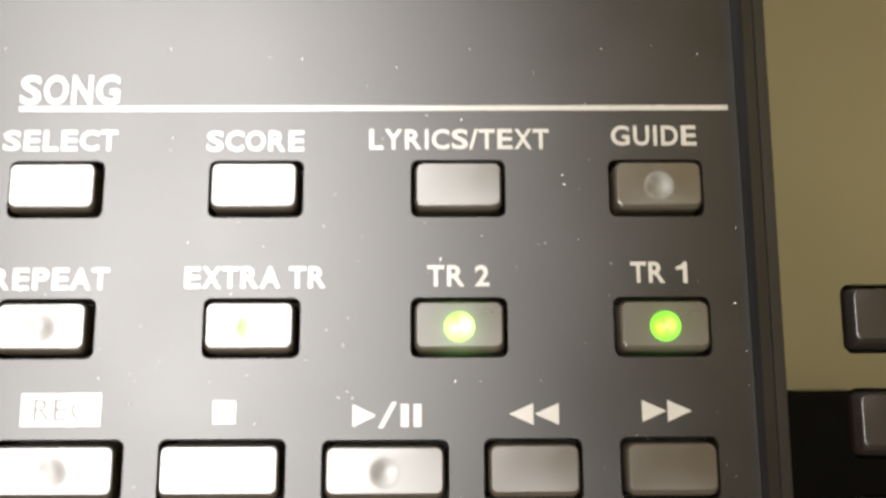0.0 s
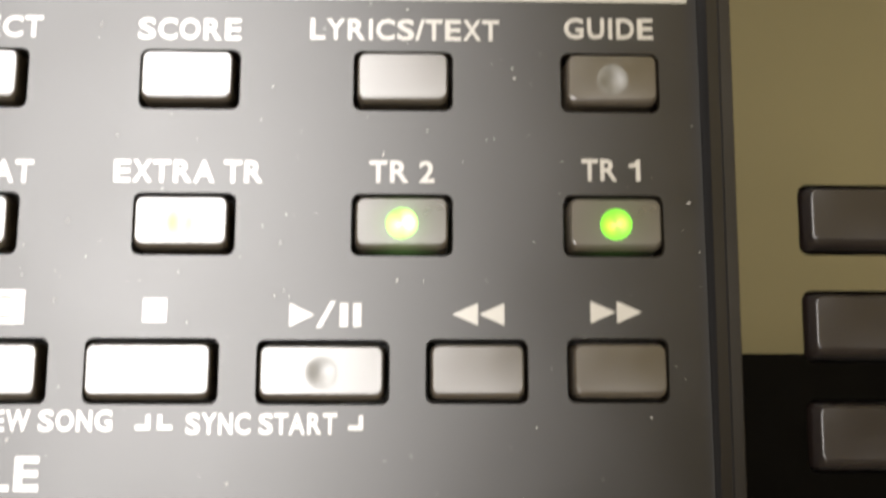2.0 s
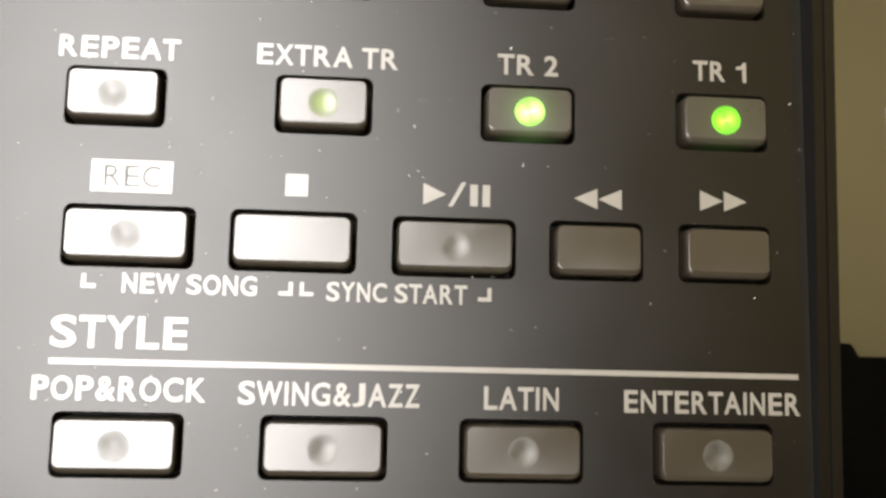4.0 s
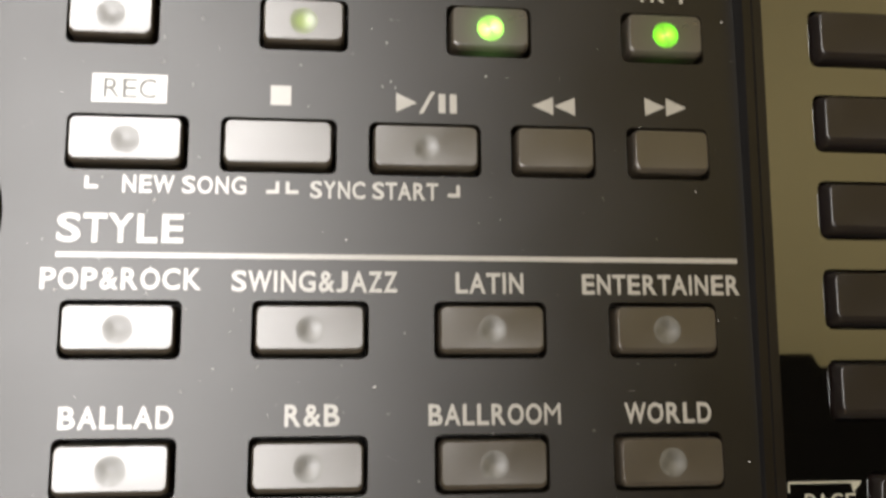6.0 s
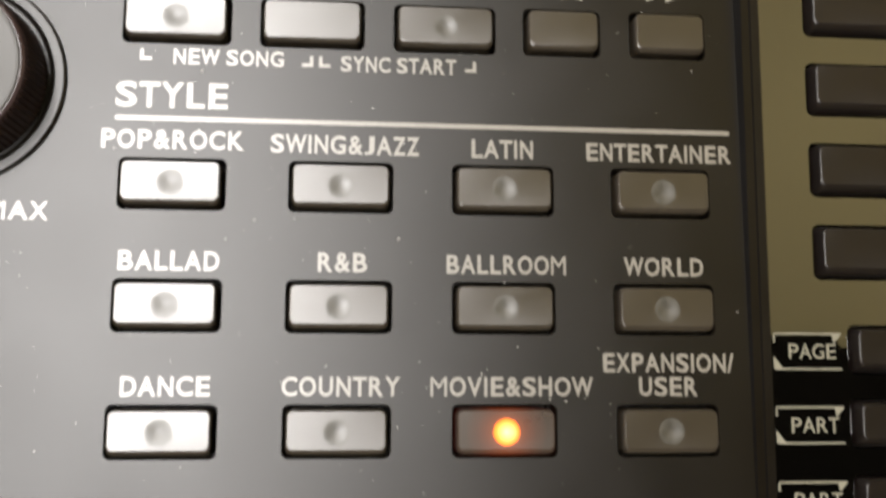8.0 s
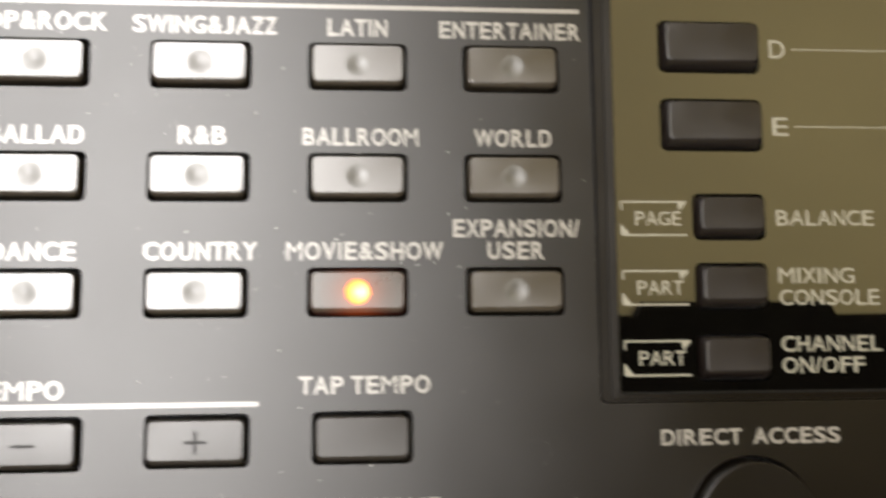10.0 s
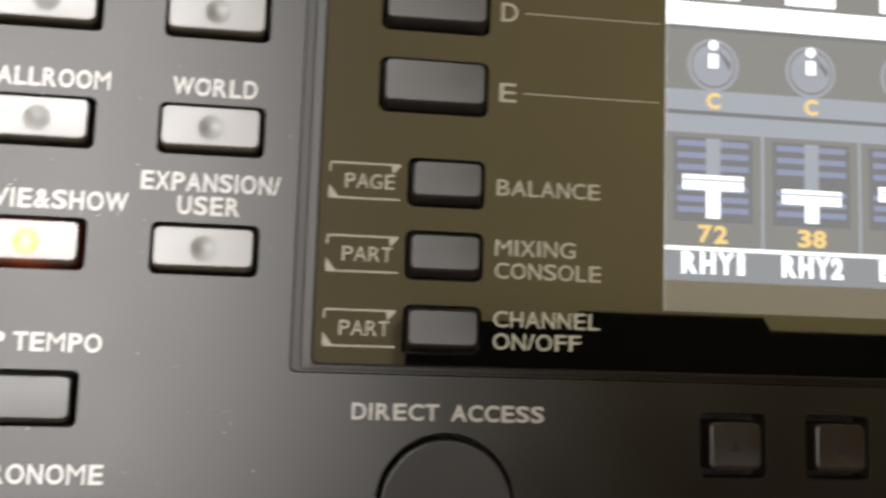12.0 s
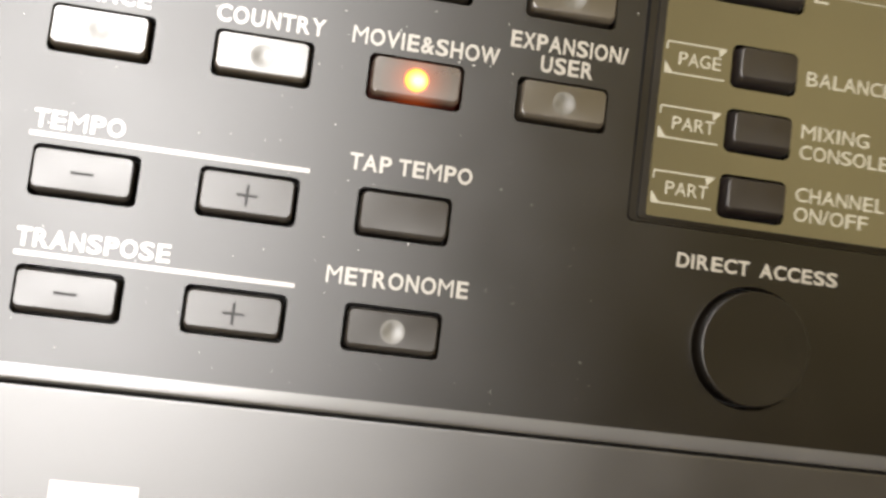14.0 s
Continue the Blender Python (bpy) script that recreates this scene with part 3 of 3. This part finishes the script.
glow("background", [rect(SL, -38.4, SR, ST)], 1, S_BACK)
glow("bar", [rect(SL, -4.2, SR, -1.0)], 2, S_WHITE)
glow("shadow_line", [rect(SL, -4.8, SR, -4.2)], 2, S_DARK)
glow("band", [rect(SL, -15.8, SR, -13.0)], 2, S_BAND)
glow("shadow_line", [rect(SL, -16.3, SR, -15.8)], 2, S_DARK)
glow("band", [rect(SL, -18.8, SR, -16.4)], 2, S_BAND)
glow("line", [rect(SL, -34.4, SR, -33.9)], 2, S_WHITE)
glow("name_band", [rect(SL, -38.4, SR, -34.4)], 2, S_BAND2)
for i, (number, name, lift) in enumerate((("72", "RHY1", 0.0), ("38", "RHY2", -1.3), ("73", "BASS", -0.3))):
    x = 55.3 + 13.8 * i
    glow("tab", [rect(x - 3.5, -0.4, x + 3.7, 4.4)], 2, S_WHITE)
    glow("pan_dial", [ring(x, -9.5, 3.6, 32)], 2, S_KNOB)
    glow("pan_dial_rim", [ring(x, -9.5, 3.15, 32)], 3, S_BACK)
    glow("pan_dial_face", [ring(x, -9.5, 2.85, 32)], 4, S_KNOB)
    glow("pan_dial_shade", [[(x - 2.5, -8.8), (x - 1.9, -7.7), (x - 0.4, -7.0), (x - 0.9, -8.2)]], 5, S_BAND)
    glow("pan_dial_shade", [[(x + 0.5, -7.2), (x + 2.5, -9.2), (x + 2.3, -10.2), (x + 1.0, -8.2)][::-1]], 5, S_DARK)
    glow("pointer", [rect(x - 0.65, -9.9, x + 0.65, -8.0)], 6, S_WHITE)
    glow("pointer_tip", [ring(x, -6.8, 0.7, 12)], 6, S_WHITE)
    letters("value", "C", x - 0.95, x + 0.95, -14.4, 2.2, zs + 0.16, S_AMBER, screen, weight=0.04, grouped=False)
    glow("fader_slot", [rect(x - 5.5, -30.6, x + 5.5, -19.4)], 2, S_DARK)
    for y in (-20.6, -22.2, -23.8, -26.6, -28.0, -29.4):
        glow("scale_line", [rect(x - 4.9, y, x + 4.9, y + 0.75)], 3, S_BLUE)
    glow("fader_slit", [rect(x - 1.0, -30.2, x + 1.0, -19.5)], 4, S_BAND)
    glow("fader_cap", [rect(x - 4.2, -26.4 + lift, x + 4.2, -24.4 + lift)], 5, S_WHITE)
    glow("fader_groove", [rect(x - 4.1, -25.2 + lift, x + 4.1, -24.95 + lift)], 6, S_BAND)
    glow("fader_stem", [rect(x - 0.95, -30.1, x + 0.95, -26.4 + lift)], 5, S_WHITE)
    letters("value", number, x - 2.0, x + 2.0, -32.2, 2.4, zs + 0.1, S_AMBER, screen, weight=0.035, grouped=False)
    letters("channel_name", name, x - 4.3, x + 4.3, -36.0, 2.9, zs + 0.16, S_WHITE, screen, weight=0.05, grouped=False)
    glow("divider", [rect(x + 6.7, -33.9, x + 7.1, -18.8)], 3, S_BAND)

# the display section leans up a little towards its far edge
LEAN = Matrix.Translation((0, -51.4 * MM, 0)) @ Matrix.Rotation(radians(1.5), 4, "X") @ Matrix.Translation((0, 51.4 * MM, 0))
for ob in keyboard.children:
    if ob.name not in before_display:
        ob.matrix_basis = LEAN @ ob.matrix_basis

# ---- printing on the panel ----
ZT = 0.01
for text, x0, x1, y, cap in (
    ("SONG", -76.0, -65.3, 52.9, 3.3), ("STYLE", -76.1, -62.8, 2.95, 3.2),
    ("SELECT", -77.4, -65.2, 47.2, 2.25), ("SCORE", -55.6, -45.2, 47.1, 2.25), ("LYRICS/TEXT", -38.2, -18.9, 47.25, 2.25), ("GUIDE", -12.2, -3.0, 47.6, 2.25),
    ("REPEAT", -77.4, -65.2, 32.2, 2.25), ("EXTRA TR", -57.3, -42.6, 32.3, 2.25), ("TR 2", -32.0, -25.5, 32.4, 2.25), ("TR", -10.7, -7.1, 32.7, 2.25),
    ("NEW SONG", -69.5, -56.2, 7.9, 2.0), ("SYNC START", -49.2, -34.8, 7.6, 2.0),
    ("POP&ROCK", -77.5, -60.7, -2.6, 2.35), ("SWING&JAZZ", -57.5, -39.4, -2.75, 2.35), ("LATIN", -32.9, -25.2, -2.8, 2.35), ("ENTERTAINER", -18.4, 0.3, -2.85, 2.3),
    ("BALLAD", -74.8, -63.1, -17.3, 2.35), ("R&B", -51.5, -45.6, -17.25, 2.35), ("BALLROOM", -36.0, -21.3, -17.3, 2.3), ("WORLD", -14.0, -3.9, -17.3, 2.3),
    ("DANCE", -73.8, -63.6, -32.0, 2.3), ("COUNTRY", -55.4, -41.5, -32.0, 2.3), ("MOVIE&SHOW", -37.9, -18.2, -32.0, 2.3),
    ("EXPANSION/", -16.9, -0.5, -29.1, 2.3), ("USER", -12.5, -5.2, -31.95, 2.3),
    ("TEMPO", -75.4, -64.4, -48.9, 2.3), ("TAP TEMPO", -36.2, -20.0, -48.7, 2.2), ("TRANSPOSE", -75.2, -56.8, -63.7, 2.3), ("METRONOME", -37.3, -18.8, -63.6, 2.25),
    ("DIRECT", 9.2, 19.7, -55.8, 2.0), ("ACCESS", 21.2, 32.7, -55.8, 2.0), ("MAX", -90.3, -83.1, -11.6, 2.2),
):
    letters("printed_label", text, x0, x1, y, cap, ZT, M_INK, keyboard)
for x0, x1, y in ((-76.0, 0.6, 50.75), (-76.05, 0.2, 0.0), (-75.6, -41.1, -50.85), (-75.2, -41.1, -65.7)):
    print_shape("printed_rule", [rect(x0, y - 0.28, x1, y + 0.28)], ZT, M_INK, keyboard)
print_shape("record_box", [rect(-73.3, 17.1, -65.2, 20.4)], ZT, M_INK, keyboard, "white printed box")
letters("printed_label", "REC", -72.0, -66.4, 18.75, 2.2, ZT + 0.025, M_DARKINK, keyboard, weight=-0.004)
print_shape("digit", [[(-5.2, 31.57), (-4.75, 31.57), (-4.75, 33.83), (-5.1, 33.83), (-5.35, 33.45), (-5.9, 33.3), (-5.9, 32.95), (-5.2, 33.05)]], ZT, M_INK, keyboard)
print_shape("stop_symbol", [rect(-53.8, 17.3, -51.5, 19.6)], ZT, M_INK, keyboard)
print_shape("play_symbol", [[(-39.6, 16.9), (-39.6, 19.2), (-37.2, 18.05)][::-1], [(-37.0, 16.8), (-36.5, 16.8), (-35.1, 19.4), (-35.6, 19.4)],
                            rect(-34.7, 16.9, -33.9, 19.2), rect(-33.4, 16.9, -32.6, 19.2)], ZT, M_INK, keyboard, piece="mark")
print_shape("rewind_symbol", [[(-23.7, 18.15), (-21.2, 17.05), (-21.2, 19.25)], [(-21.1, 18.15), (-18.6, 17.05), (-18.6, 19.25)]], ZT, M_INK, keyboard, piece="triangle")
print_shape("forward_symbol", [[(-10.1, 17.3), (-7.6, 18.4), (-10.1, 19.5)], [(-7.5, 17.3), (-5.0, 18.4), (-7.5, 19.5)]], ZT, M_INK, keyboard, piece="triangle")
for x, s, y in ((-73.5, 1, 7.3), (-52.6, -1, 7.05), (-51.9, 1, 7.05), (-32.3, -1, 7.0)):
    print_shape("bracket", [[(x, y), (x + 1.4 * s, y), (x + 1.4 * s, y + 0.42), (x + 0.42 * s, y + 0.42), (x + 0.42 * s, y + 1.4), (x, y + 1.4)][::s]], ZT, M_INK, keyboard)
print_shape("printed_mark", [rect(-67.0, -95.8, -56.5, -92.6)], -0.49, M_INK, keyboard)

# ---- dust on the panel ----
rng = random.Random(23)
bm = bmesh.new()
for _ in range(520):
    x, y = rng.uniform(-100, 1), rng.uniform(-78, 58)
    s, a = 0.03 + 0.075 * rng.random() ** 3, rng.uniform(0, 6.28)
    long = rng.choice((1, 1, 1.3, 2.5))
    pts = [(x + s * long * math.cos(a), y + s * long * math.sin(a)), (x - s * math.sin(a), y + s * math.cos(a)),
           (x - s * long * math.cos(a), y - s * long * math.sin(a)), (x + s * math.sin(a), y - s * math.cos(a))]
    loft(bm, [(pts, 0.0), ([(x + (px - x) * .5, y + (py - y) * .5) for px, py in pts], s * 0.8)])
tagged(finish("dust", bm, M_DUST, smooth=0), "pale dust specks on the dark panel", "dust", kind="stuff")
